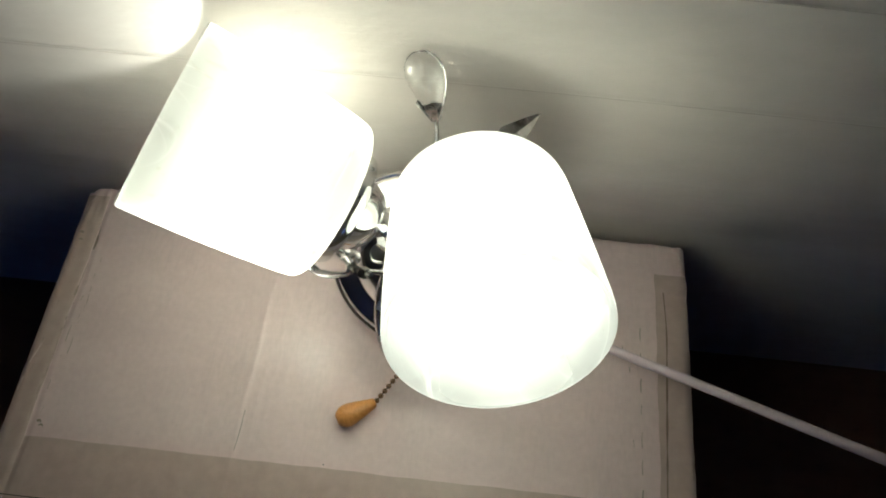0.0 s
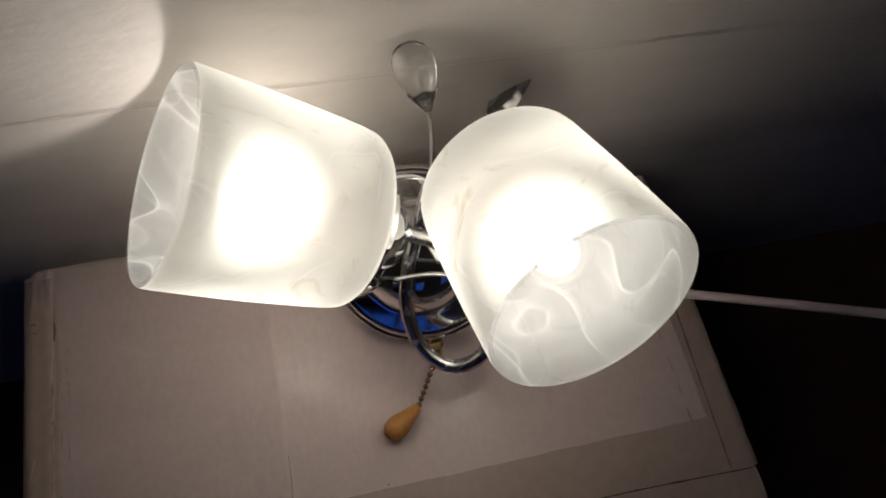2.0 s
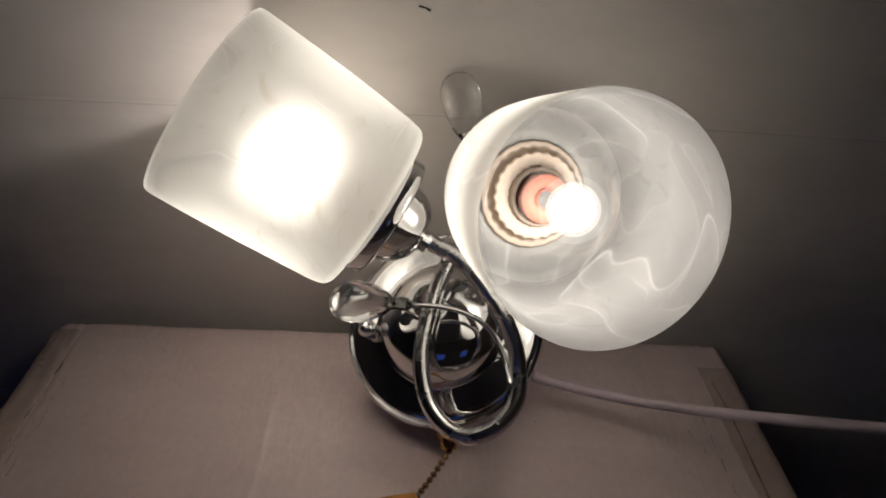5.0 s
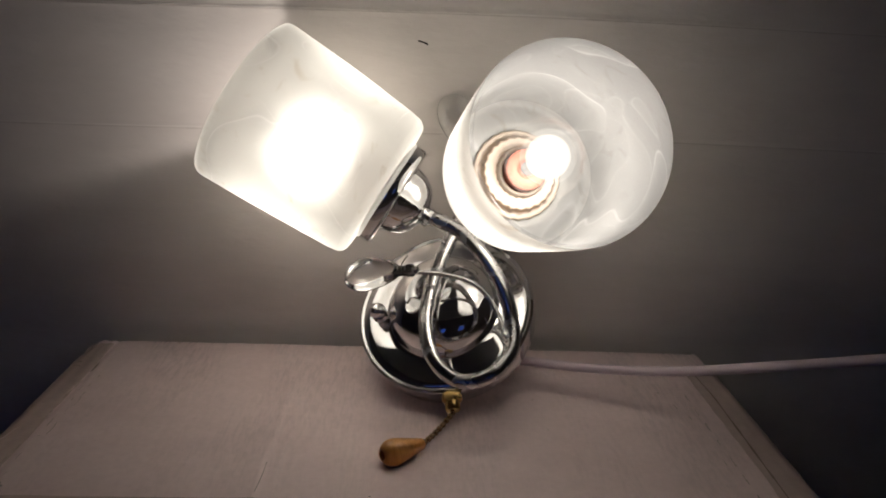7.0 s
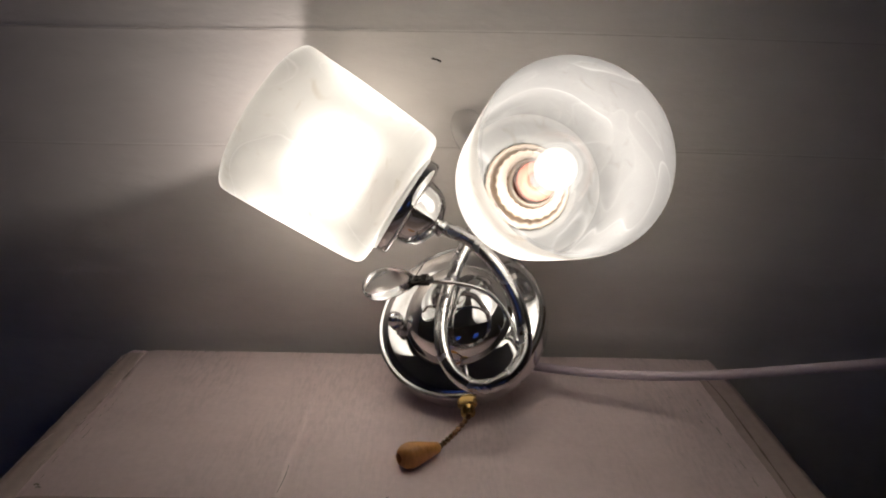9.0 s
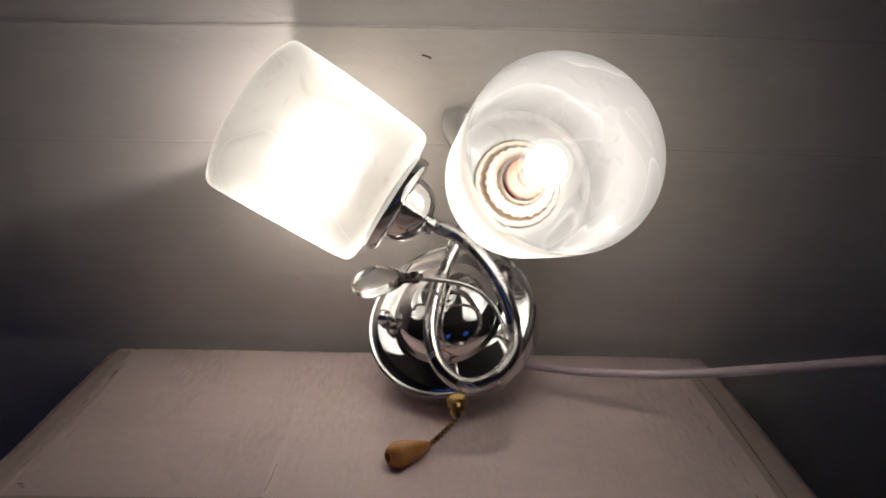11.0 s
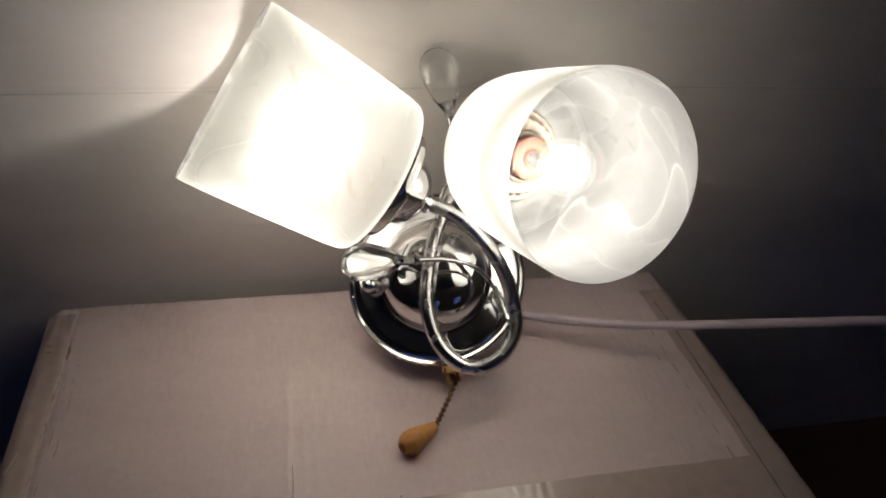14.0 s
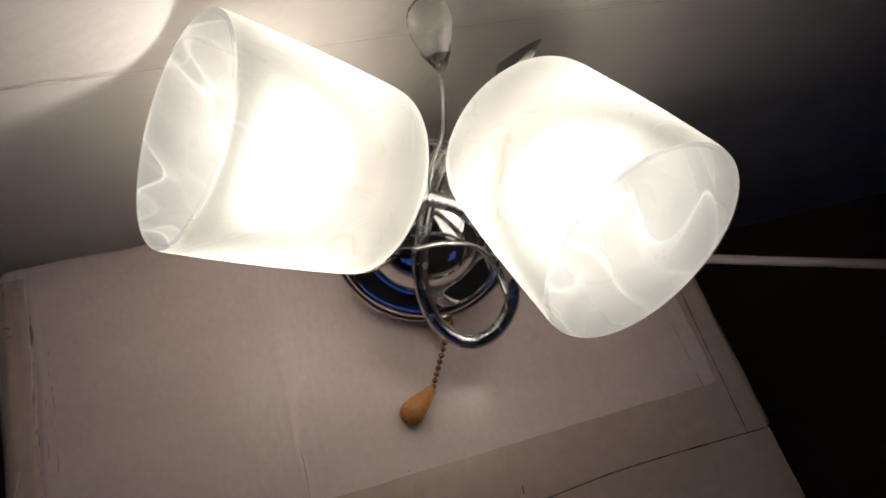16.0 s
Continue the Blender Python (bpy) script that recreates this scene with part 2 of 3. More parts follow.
def make_wood():
    m, n, l, p = material("varnished_pine")
    tc = n.new("ShaderNodeTexCoord")
    mp = n.new("ShaderNodeMapping")
    mp.inputs["Scale"].default_value = (1.0, 1.0, 0.18)
    l.new(tc.outputs["Object"], mp.inputs["Vector"])
    t = node(n, "ShaderNodeTexNoise", Scale=420.0, Detail=5.0)
    l.new(mp.outputs["Vector"], t.inputs["Vector"])
    r = ramp(n, [(0.3, (0.58, 0.235, 0.045)), (0.7, (0.74, 0.345, 0.09))])
    l.new(t.outputs["Fac"], r.inputs["Fac"])
    l.new(r.outputs["Color"], p.inputs["Base Color"])
    p.inputs["Roughness"].default_value = 0.38
    p.inputs["Coat Weight"].default_value = 0.4
    p.inputs["Coat Roughness"].default_value = 0.15
    return m


CHROME = make_chrome("chrome", (0.74, 0.735, 0.735), 0.05)
SATIN = make_chrome("satin_chrome", (0.60, 0.585, 0.58), 0.16)
STEEL = make_chrome("worn_steel", (0.48, 0.47, 0.46), 0.10)
NICKEL = make_chrome("dark_nickel", (0.30, 0.29, 0.28), 0.15)
BRASS = make_chrome("brass", (0.66, 0.45, 0.17), 0.2)
BRONZE = make_chrome("bronze_chain", (0.36, 0.225, 0.135), 0.14)
ALABASTER = make_alabaster()
GLAZE = make_inner_glaze("clear_inner_glaze", 0.20, 0.36)
CRYSTAL = make_glass("crystal", (0.99, 0.99, 0.985), 0.03, 1.46)
CRYSTAL_PALE = make_glass("pale_crystal", (0.97, 0.97, 0.965), 0.03, 1.14)
CRYSTAL_PALE.node_tree.nodes["Principled BSDF"].inputs["Coat Weight"].default_value = 0.7
CRYSTAL_PALE.node_tree.nodes["Principled BSDF"].inputs["Coat IOR"].default_value = 1.9
BULB_GLASS = make_inner_glaze("bulb_glass", 0.07, 0.06, 0.008)
CAPSULE = make_capsule("glowing_capsule", 9.0, 1.0)
GLARE_INNER = make_capsule("inner_glare_shell", 3.0, 0.15)
GLARE_OUTER = make_capsule("outer_glare_shell", 2.0, 0.07)
HOLDER = grainy("cream_plastic", (0.66, 0.56, 0.47), (0.74, 0.65, 0.55), 60, 0.5, 0.05)
out_node, bsdf = HOLDER.node_tree.nodes["Material Output"], HOLDER.node_tree.nodes["Principled BSDF"]
milky = node(HOLDER.node_tree.nodes, "ShaderNodeBsdfTranslucent", Color=(0.86, 0.74, 0.60, 1))
blend = node(HOLDER.node_tree.nodes, "ShaderNodeMixShader", Fac=0.42)
HOLDER.node_tree.links.new(bsdf.outputs["BSDF"], blend.inputs[1])
HOLDER.node_tree.links.new(milky.outputs["BSDF"], blend.inputs[2])
HOLDER.node_tree.links.new(blend.outputs["Shader"], out_node.inputs["Surface"])
COPPER = grainy("copper_contact", (0.17, 0.050, 0.030), (0.24, 0.075, 0.045), 90, 0.8)
CARD = make_card("white_card", (0.76, 0.605, 0.59), (0.87, 0.712, 0.695), 0.66, 1.0)
CREASE = grainy("creased_card", (0.22, 0.155, 0.12), (0.38, 0.295, 0.25), 90, 0.8, 0.3)
TAPE = make_tape()
PAPER = grainy("embossed_white_paper", (0.645, 0.59, 0.55), (0.76, 0.70, 0.66), 34, 0.75, 0.7, 150, (0.4, 1, 1), 5, 0.0009)
PALE = grainy("worn_fold", (0.69, 0.63, 0.59), (0.82, 0.77, 0.73), 60, 0.7)
SHADY = grainy("fold_underside_shade", (0.54, 0.48, 0.445), (0.68, 0.62, 0.58), 60, 0.8)
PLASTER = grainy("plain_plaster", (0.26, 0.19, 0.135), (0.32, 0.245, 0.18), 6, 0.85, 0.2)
FLOORING = grainy("dark_brown_boards", (0.17, 0.092, 0.050), (0.27, 0.155, 0.088), 26, 0.55, 0.15, 90, (0.15, 1, 1))
PINEWOOD = make_wood()
SHEATH = grainy("white_cable_sheath", (0.62, 0.49, 0.54), (0.70, 0.58, 0.62), 60, 0.42, 0.05)
INK = grainy("dark_mark", (0.02, 0.016, 0.012), (0.05, 0.04, 0.03), 200, 0.8)
SCUFF = grainy("scuffed_card", (0.30, 0.22, 0.17), (0.60, 0.49, 0.43), 420, 0.8)
RUBBED = grainy("rubbed_card", (0.72, 0.62, 0.59), (0.88, 0.78, 0.75), 200, 0.55)
STAIN = grainy("brown_stain", (0.30, 0.24, 0.18), (0.42, 0.36, 0.30), 150, 0.7)
FRAME = grainy("white_window_paint", (0.66, 0.66, 0.64), (0.74, 0.74, 0.72), 30, 0.4)


# ---- building helpers ----
def mesh_object(name, bm, mat, smooth=True):
    me = bpy.data.meshes.new(name)
    bmesh.ops.recalc_face_normals(bm, faces=bm.faces)
    for f in bm.faces:
        f.smooth = smooth
    bm.to_mesh(me)
    bm.free()
    me.materials.append(mat)
    return new(name, me)


def part(name, bm, mat, parent, label="", smooth=True, sharp=None):
    ob = mesh_object(name, bm, mat, smooth)
    if sharp:
        ob.data.set_sharp_from_angle(angle=radians(sharp))
    ob.parent = parent
    if label:
        tagged(ob, label)
    return ob


def frame_of(origin, axis, side=None):
    """The matrix whose z runs along axis from origin."""
    z = axis.normalized()
    x = (side or V((0.3, 0.2, 1.0))).cross(z).normalized()
    y = z.cross(x)
    m = Matrix((x, y, z)).transposed().to_4x4()
    m.translation = origin
    return m


def lathe(profile, n=48, m=None, bm=None, wobble=None):
    """Turns (r, z) pairs about z."""
    bm = bm or bmesh.new()
    rings = []
    for r, z in profile:
        if r < 1e-6:
            rings.append([bm.verts.new((0, 0, z))])
        else:
            ring = []
            for i in range(n):
                a = 2 * math.pi * i / n
                k = wobble(a, z) if wobble else 1.0
                ring.append(bm.verts.new((r * k * math.cos(a), r * k * math.sin(a), z)))
            rings.append(ring)
    for a, b in zip(rings, rings[1:]):
        for i in range(n):
            j = (i + 1) % n
            if len(a) == len(b) == 1:
                continue
            if len(a) == 1:
                bm.faces.new((a[0], b[i], b[j]))
            elif len(b) == 1:
                bm.faces.new((a[i], a[j], b[0]))
            else:
                bm.faces.new((a[i], a[j], b[j], b[i]))
    if m:
        bm.transform(m)
    return bm


def spline(points, steps=8):
    pts = [V(p) for p in points]
    pts = [2 * pts[0] - pts[1], *pts, 2 * pts[-1] - pts[-2]]
    out = []
    for p0, p1, p2, p3 in zip(pts, pts[1:], pts[2:], pts[3:]):
        for k in range(steps):
            u = k / steps
            out.append(0.5 * (2 * p1 + (p2 - p0) * u + (2 * p0 - 5 * p1 + 4 * p2 - p3) * u * u + (3 * p1 - p0 - 3 * p2 + p3) * u ** 3))
    return out + [pts[-2]]


def tube(points, radius, n=14, steps=8, radii=None):
    """A round tube along a smooth curve through the points, closed at its ends."""
    line = spline(points, steps)
    bm = bmesh.new()
    normal = V((0.31, 0.53, 0.79))
    rings = []
    for i, p in enumerate(line):
        t = (line[min(i + 1, len(line) - 1)] - line[max(i - 1, 0)]).normalized()
        normal = (normal - t * normal.dot(t)).normalized()
        b = t.cross(normal)
        r = radius if radii is None else radii(i / (len(line) - 1)) * radius
        rings.append([bm.verts.new(p + r * (math.cos(a) * normal + math.sin(a) * b)) for a in (2 * math.pi * k / n for k in range(n))])
    for a, b in zip(rings, rings[1:]):
        for i in range(n):
            bm.faces.new((a[i], a[(i + 1) % n], b[(i + 1) % n], b[i]))
    bm.faces.new(rings[0])
    bm.faces.new(rings[-1])
    return bm


def box(x0, y0, z0, x1, y1, z1, bevel=0.0, bm=None):
    bm = bm or bmesh.new()
    made = bmesh.ops.create_cube(bm, size=1.0)["verts"]
    bmesh.ops.transform(bm, matrix=Matrix.Translation(((x0 + x1) / 2, (y0 + y1) / 2, (z0 + z1) / 2)) @ Matrix.Diagonal((x1 - x0, y1 - y0, z1 - z0, 1)), verts=made)
    if bevel:
        bmesh.ops.bevel(bm, geom=list({e for v in made for e in v.link_edges}), offset=bevel, segments=2, affect="EDGES", profile=0.5)
    return bm


def structure(name, bm, mat, label, category, smooth=False):
    return tagged(mesh_object(name, bm, mat, smooth), label, category, kind="structure")


def stroke(points, width, z, seed, n=30, height=0.0004):
    """A thin raised or printed stroke on the card, uneven in width."""
    line = spline([(x, y, z) for x, y in points], max(2, n // (len(points) - 1)))
    bm = bmesh.new()
    rows = []
    for i, p in enumerate(line):
        t = (line[min(i + 1, len(line) - 1)] - line[max(i - 1, 0)]).normalized()
        s = V((-t.y, t.x, 0))
        w = width * (0.35 + 0.9 * abs(noise.noise(V((p.x * 60, p.y * 60, seed))))) * (0.25 if i in (0, len(line) - 1) else 1)
        rows.append([bm.verts.new(p + s * w), bm.verts.new(p + V((0, 0, height))), bm.verts.new(p - s * w)])
    for a, b in zip(rows, rows[1:]):
        bm.faces.new((a[0], a[1], b[1], b[0]))
        bm.faces.new((a[1], a[2], b[2], b[1]))
    return bm


# ---- the room ----
X0, X1, Y0, TOP = -2.3, 2.0, -2.7, 2.25
WINDOWS = [(-2.26, -0.60), (0.45, 0.98)]
SILL, HEAD = 0.40, 1.00


def papered_wall():
    """The wall behind the box: white paper with two folds across it, standing a little proud."""
    bm = bmesh.new()
    prof = [(-0.014, FLOOR)]
    zs = [-0.05, 0.0, 0.02, 0.04, 0.06, 0.08, 0.10, 0.150, 0.1570, 0.160, 0.1625, 0.168, 0.20, 0.231, 0.2355, 0.2395, 0.2425, 0.25, 0.32, TOP]
    out = [-0.014, -0.014, -0.0115, -0.007, -0.003, -0.0008, 0.0, 0.0, 0.0001, 0.00052, 0.0001, 0.0, 0.0, 0.0, 0.0001, 0.00036, 0.0001, 0.0, 0.0, 0.0]
    prof += list(zip(out, zs))
    xs = [X0, -1.0, *[-0.6 + 0.05 * i for i in range(29)], 1.2, X1]
    grid = []
    for x in xs:
        wave = 0.0016 * math.sin(9 * x + 0.6) + 0.0008 * math.sin(23 * x)
        grid.append([bm.verts.new((x, -o, z + (wave if 0.1 < z < 0.3 else 0.0))) for o, z in prof])
    for a, b in zip(grid, grid[1:]):
        for i in range(len(prof) - 1):
            bm.faces.new((a[i], b[i], b[i + 1], a[i + 1]))
    back = [[bm.verts.new((x, 0.12, z)) for z in (FLOOR, TOP)] for x in (X0, X1)]
    bm.faces.new((back[0][0], back[0][1], back[1][1], back[1][0]))
    return bm


wall = structure("wall_north", papered_wall(), PAPER, "white embossed paper wall with two horizontal folds", "wall")
for z, y0, seed in ((0.1600, -0.00075, 31.0), (0.2395, -0.0006, 37.0)):
    # Below each worn pale line, a grey stroke paints the fold's shaded underside.
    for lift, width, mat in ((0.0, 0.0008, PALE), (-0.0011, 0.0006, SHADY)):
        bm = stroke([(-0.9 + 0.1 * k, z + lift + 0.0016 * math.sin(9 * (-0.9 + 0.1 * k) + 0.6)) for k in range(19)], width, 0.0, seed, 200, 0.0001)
        bm.transform(Matrix.Translation((0, y0, 0)) @ Matrix.Rotation(math.pi / 2, 4, "X"))
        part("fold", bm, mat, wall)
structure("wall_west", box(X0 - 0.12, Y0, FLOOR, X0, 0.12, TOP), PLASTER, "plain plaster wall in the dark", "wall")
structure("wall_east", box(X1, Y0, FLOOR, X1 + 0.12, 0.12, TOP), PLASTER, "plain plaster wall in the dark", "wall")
bm = bmesh.new()
for a, b in zip((X0 - 0.12, WINDOWS[0][1], WINDOWS[1][1]), (WINDOWS[0][0], WINDOWS[1][0], X1 + 0.12)):
    box(a, Y0 - 0.12, FLOOR, b, Y0, TOP, bm=bm)
for a, b in WINDOWS:
    box(a, Y0 - 0.12, FLOOR, b, Y0, SILL, bm=bm)
    box(a, Y0 - 0.12, HEAD, b, Y0, TOP, bm=bm)
structure("wall_south", bm, PLASTER, "plain plaster wall with two window openings", "wall")
structure("ceiling", box(X0 - 0.12, Y0 - 0.12, TOP, X1 + 0.12, 0.12, TOP + 0.1), PLASTER, "plain plaster ceiling", "ceiling")
structure("floor", box(X0 - 0.12, Y0 - 0.12, FLOOR - 0.08, X1 + 0.12, 0.12, FLOOR), FLOORING, "dark brown wooden floor", "floor")


def window(name, a, b):
    """A white frame with upright bars, and the blue dusk behind it."""
    ob = tagged(new(name), "white window frame with blue dusk outside", "window", kind="structure")
    ob.location = ((a + b) / 2, Y0 - 0.06, SILL)
    hw, hh = (b - a) / 2, HEAD - SILL
    bm = box(-hw, -0.03, 0, -hw + 0.05, 0.03, hh)
    box(hw - 0.05, -0.03, 0, hw, 0.03, hh, bm=bm)
    box(-hw + 0.05, -0.03, 0, hw - 0.05, 0.03, 0.05, bm=bm)
    box(-hw + 0.05, -0.03, hh - 0.05, hw - 0.05, 0.03, hh, bm=bm)
    part("window_frame", bm, FRAME, ob, smooth=False)
    bars = max(1, round((b - a) / 0.4) - 1)
    for k in range(bars):
        x = -hw + 2 * hw * (k + 1) / (bars + 1)
        part("bar", box(x - 0.03, -0.025, 0.05, x + 0.03, 0.025, hh - 0.05), FRAME, ob, smooth=False)


for k, (a, b) in enumerate(WINDOWS):
    window("window_%d" % (k + 1), a, b)


# ---- the cardboard box ----
def relief(x, y):
    """How far the worn lid stands above or below its plane: a long fold, rolled edges, crumpled back corners."""
    h = 0.0
    for x0, lean, a, b, height, left, right in ((-0.0580, 0.021, -0.050, -0.300, 0.0010, 0.0052, 0.0016), (-0.0670, 0.010, -0.085, -0.150, 0.00030, 0.0012, 0.0030), (-0.0500, 0.030, -0.110, -0.185, 0.00030, 0.0030, 0.0012)):
        d = x - (x0 + lean * (y - a) + 0.0006 * math.sin(90 * y))
        along = min(1.0, max(0.0, (a - y) / 0.03)) * min(1.0, max(0.0, (y - b) / 0.02))
        h += height * along * math.exp(d / left if d < 0 else -d / right)
    for edge in (x - BX0, BX1 - x, -y):
        if edge < 0.006:
            h -= 0.0016 * (1 - max(edge, 0.0) / 0.006) ** 2
    for cx, reach, size in ((BX0, 0.034, 0.0016), (BX1, 0.024, 0.0012)):
        r = math.hypot(x - cx, y * 0.7)
        if r < reach:
            h += size * (1 - r / reach) * (noise.noise(V((x * 210, y * 55, 3.0))) * 1.3 - 0.5)
    for x0, depth in ((-0.1965, 0.0007), (0.2060, 0.0005)):
        d = abs(x - x0 - 0.0007 * math.sin(60 * y))
        if d < 0.003:
            h -= depth * (1 - d / 0.003)
    return h


def samples(a, b, coarse, fine, spots):
    """Steps from a to b, finer round the spots."""
    out, v = [a], a
    while v < b:
        v += fine if any(abs(v - c) < w for c, w in spots) else coarse
        out.append(min(v, b))
    return out


def soft_sheet(x0, x1, y0, y1, z0, z1, seed, ragged=0.0007, corner=0.0, shaped=True):
    """A sheet of card or tape with thickness, slightly warped, with worn edges."""
    bm = bmesh.new()
    top, low = [], []
    xs = samples(x0, x1, 0.0044, 0.0009, ((-0.060, 0.014), (BX0, 0.024), (BX1, 0.014))) if shaped else samples(x0, x1, 0.01, 0.004, ())
    ys = samples(y0, y1, 0.0044, 0.0016, ((y1, 0.026),))
    nx, ny = len(xs) - 1, len(ys) - 1
    for i, px in enumerate(xs):
        ct, cl = [], []
        for j, y in enumerate(ys):
            x = px
            u, w = (x - x0) / (corner or 1e-6), (y1 - y) / (corner or 1e-6)
            if corner and u < 1 and w < 1:
                x += corner * 0.75 * (1 - math.sqrt(max(0.0, 1 - (1 - w) ** 2))) * (1 - u)
            edge = i in (0, nx) or j in (0, ny)
            k = noise.noise(V((x * 9, y * 9, 1.3))) * 0.0006
            dx = noise.noise(V((x * 70, y * 70, seed + 5))) * ragged if edge else 0
            dy = noise.noise(V((x * 70, y * 70, seed + 9))) * ragged if edge else 0
            z = z1 - abs(k) + (relief(x, y) if shaped else 0) - (0.0002 if edge and ragged == 0.0007 else 0)
            ct.append(bm.verts.new((x + dx, y + dy, z)))
            cl.append(bm.verts.new((x + dx * 1.5, y + dy * 1.5, min(z0, z - (z1 - z0) * 0.5))))
        top.append(ct)
        low.append(cl)
    for i in range(nx):
        for j in range(ny):
            bm.faces.new((top[i][j], top[i + 1][j], top[i + 1][j + 1], top[i][j + 1]))
            bm.faces.new((low[i][j], low[i][j + 1], low[i + 1][j + 1], low[i + 1][j]))
    for i in range(nx):
        bm.faces.new((top[i][0], low[i][0], low[i + 1][0], top[i + 1][0]))
        bm.faces.new((top[i][ny], top[i + 1][ny], low[i + 1][ny], low[i][ny]))
    for j in range(ny):
        bm.faces.new((top[0][j], top[0][j + 1], low[0][j + 1], low[0][j]))
        bm.faces.new((top[nx][j], low[nx][j], low[nx][j + 1], top[nx][j + 1]))
    return bm


BX0, BX1, SEAM, BY0 = -0.2142, 0.2398, -0.2275, -0.455


carton = tagged(new("cardboard_box"), "white cardboard box with taped and scuffed flaps", "box")
carton.location = (0.0, 0.0, FLOOR)
UP = -FLOOR
bm = box(-0.2168, BY0, 0, BX1 - 0.002, -0.003, UP - 0.0050, 0.002)
part("body", bm, CARD, carton)
part("flap", soft_sheet(BX0, BX1, SEAM + 0.0007, -0.0006, UP - 0.004, UP, 1.3, corner=0.016), CARD, carton, sharp=40)
part("flap", soft_sheet(BX0 + 0.001, BX1 - 0.003, BY0, SEAM - 0.0009, UP - 0.004, UP - 0.0004, 4.1, shaped=False), CARD, carton, sharp=40)
part("packing_tape", soft_sheet(-0.2138, 0.2355, -0.2950, -0.1905, UP - 0.0006, UP + 0.00018, 7.7, 0.0005), TAPE, carton, "clear packing tape along the seam", sharp=40)
part("packing_tape", soft_sheet(-0.2139, -0.1972, -0.2262, -0.0085, UP - 0.0004, UP + 0.00032, 9.1, 0.0009), TAPE, carton, "clear packing tape along the edge", sharp=40)
part("packing_tape", soft_sheet(0.2165, 0.2396, -0.2262, -0.0260, UP - 0.0004, UP + 0.00032, 9.9, 0.0009), TAPE, carton, "clear packing tape along the edge", sharp=40)


def lid_stroke(name, points, width, lift, seed, n, height, mat, label=""):
    """A stroke that follows the worn lid."""
    bm = stroke(points, width, 0.0, seed, n, height)
    for v in bm.verts:
        v.co.z += UP + lift + relief(v.co.x, v.co.y) - abs(noise.noise(V((v.co.x * 9, v.co.y * 9, 1.3)))) * 0.0006
    return part(name, bm, mat, carton, label)


lid_stroke("crease", [(0.2222, -0.040), (0.2236, -0.070), (0.2229, -0.10), (0.2212, -0.16), (0.2195, -0.226)], 0.0010, 0.0006, 2.0, 70, 0.0001, CREASE, "dark split crease in the card")
rng = random.Random(5)
for x0, x1, a, b, count, w in ((-0.1962, -0.1980, -0.062, -0.176, 17, 0.0005), (-0.1872, -0.1888, -0.058, -0.130, 7, 0.0004), (-0.1945, -0.1955, -0.030, -0.056, 3, 0.0011), (-0.1915, -0.1920, -0.070, -0.180, 6, 0.0003), (-0.2068, -0.2080, -0.030, -0.160, 5, 0.0005)):
    for k in range(count):
        u = (k + rng.uniform(0.0, 0.7)) / count
        x, y, run = x0 + (x1 - x0) * u + rng.uniform(-0.0009, 0.0009), a + (b - a) * u, rng.choice((0.0015, 0.003, 0.004, 0.007, 0.013))
        lid_stroke("scuff", [(x, y), (x + rng.uniform(-0.0005, 0.0005), y - run / 2), (x - 0.0002, y - run)], w * rng.uniform(0.35, 1.3), 0.0005, 3.0 + k, 16, 0.0001, SCUFF)
for k in range(7):
    y = -0.07 - 0.13 * k / 7
    lid_stroke("scuff", [(0.2052, y), (0.2048, y - 0.004), (0.2050, y - rng.uniform(0.006, 0.012))], 0.0005, 0.0003, 90.0 + k, 16, 0.0001, SCUFF if k in (1, 4, 5) else STAIN)
for x0, x1, a, b, w in ((-0.0588, -0.0600, -0.158, -0.186, 0.0003),):
    lid_stroke("fold_line", [(x0, a), ((x0 + x1) / 2 + 0.0004, (a + b) / 2), (x1, b)], w, 0.0001, 8.0 + x0, 30, 0.0001, CREASE, "dark worn line in the fold")
for x, y, dx, dy in ((-0.207, -0.128, -0.004, -0.015), (-0.2115, -0.152, -0.0006, -0.010), (-0.2095, -0.012, -0.0020, -0.010), (-0.2060, -0.006, -0.0030, -0.008), (0.228, -0.0060, 0.006, -0.0010), (0.2335, -0.0065, 0.002, -0.006)):
    lid_stroke("scratch", [(x, y), (x + dx * 0.45, y + dy * 0.5), (x + dx, y + dy)], 0.0005, 0.0007, 50.0 + x, 20, 0.0001, RUBBED)
for k, (x, y, dx, dy, w) in enumerate([(-0.0017, -0.1884, 0.0014, 0.0002, 0.0005), (0.0622, -0.2150, -0.0014, -0.0055, 0.0005), (0.0610, -0.2195, 0.0012, -0.0012, 0.0004), (0.098, -0.083, 0.0020, 0.0006, 0.0004),
                                       (0.102, -0.120, 0.0018, 0.0002, 0.0004), (0.192, -0.085, 0.0008, -0.006, 0.0005), (0.197, -0.100, 0.0004, -0.004, 0.0005), (0.186, -0.068, 0.0010, -0.003, 0.0004), (0.199, -0.150, 0.0006, -0.005, 0.0004)]):
    part("speck", stroke([(x, y), (x + dx / 2, y + dy / 2 + 0.0002), (x + dx, y + dy)], w, UP + 0.0005, 20.0 + k, 8, 0.0001), INK if k < 3 else STAIN, carton)
for k, (x, y) in enumerate([(-0.1905, -0.181), (-0.1885, -0.1835), (-0.2085, -0.041), (-0.2075, -0.047)]):
    part("stain", stroke([(x - 0.0014, y), (x, y + 0.001), (x + 0.0016, y - 0.0003)], 0.0014, UP + 0.0002, 40.0 + k, 12, 0.0001), STAIN, carton, "small brown glue stain")

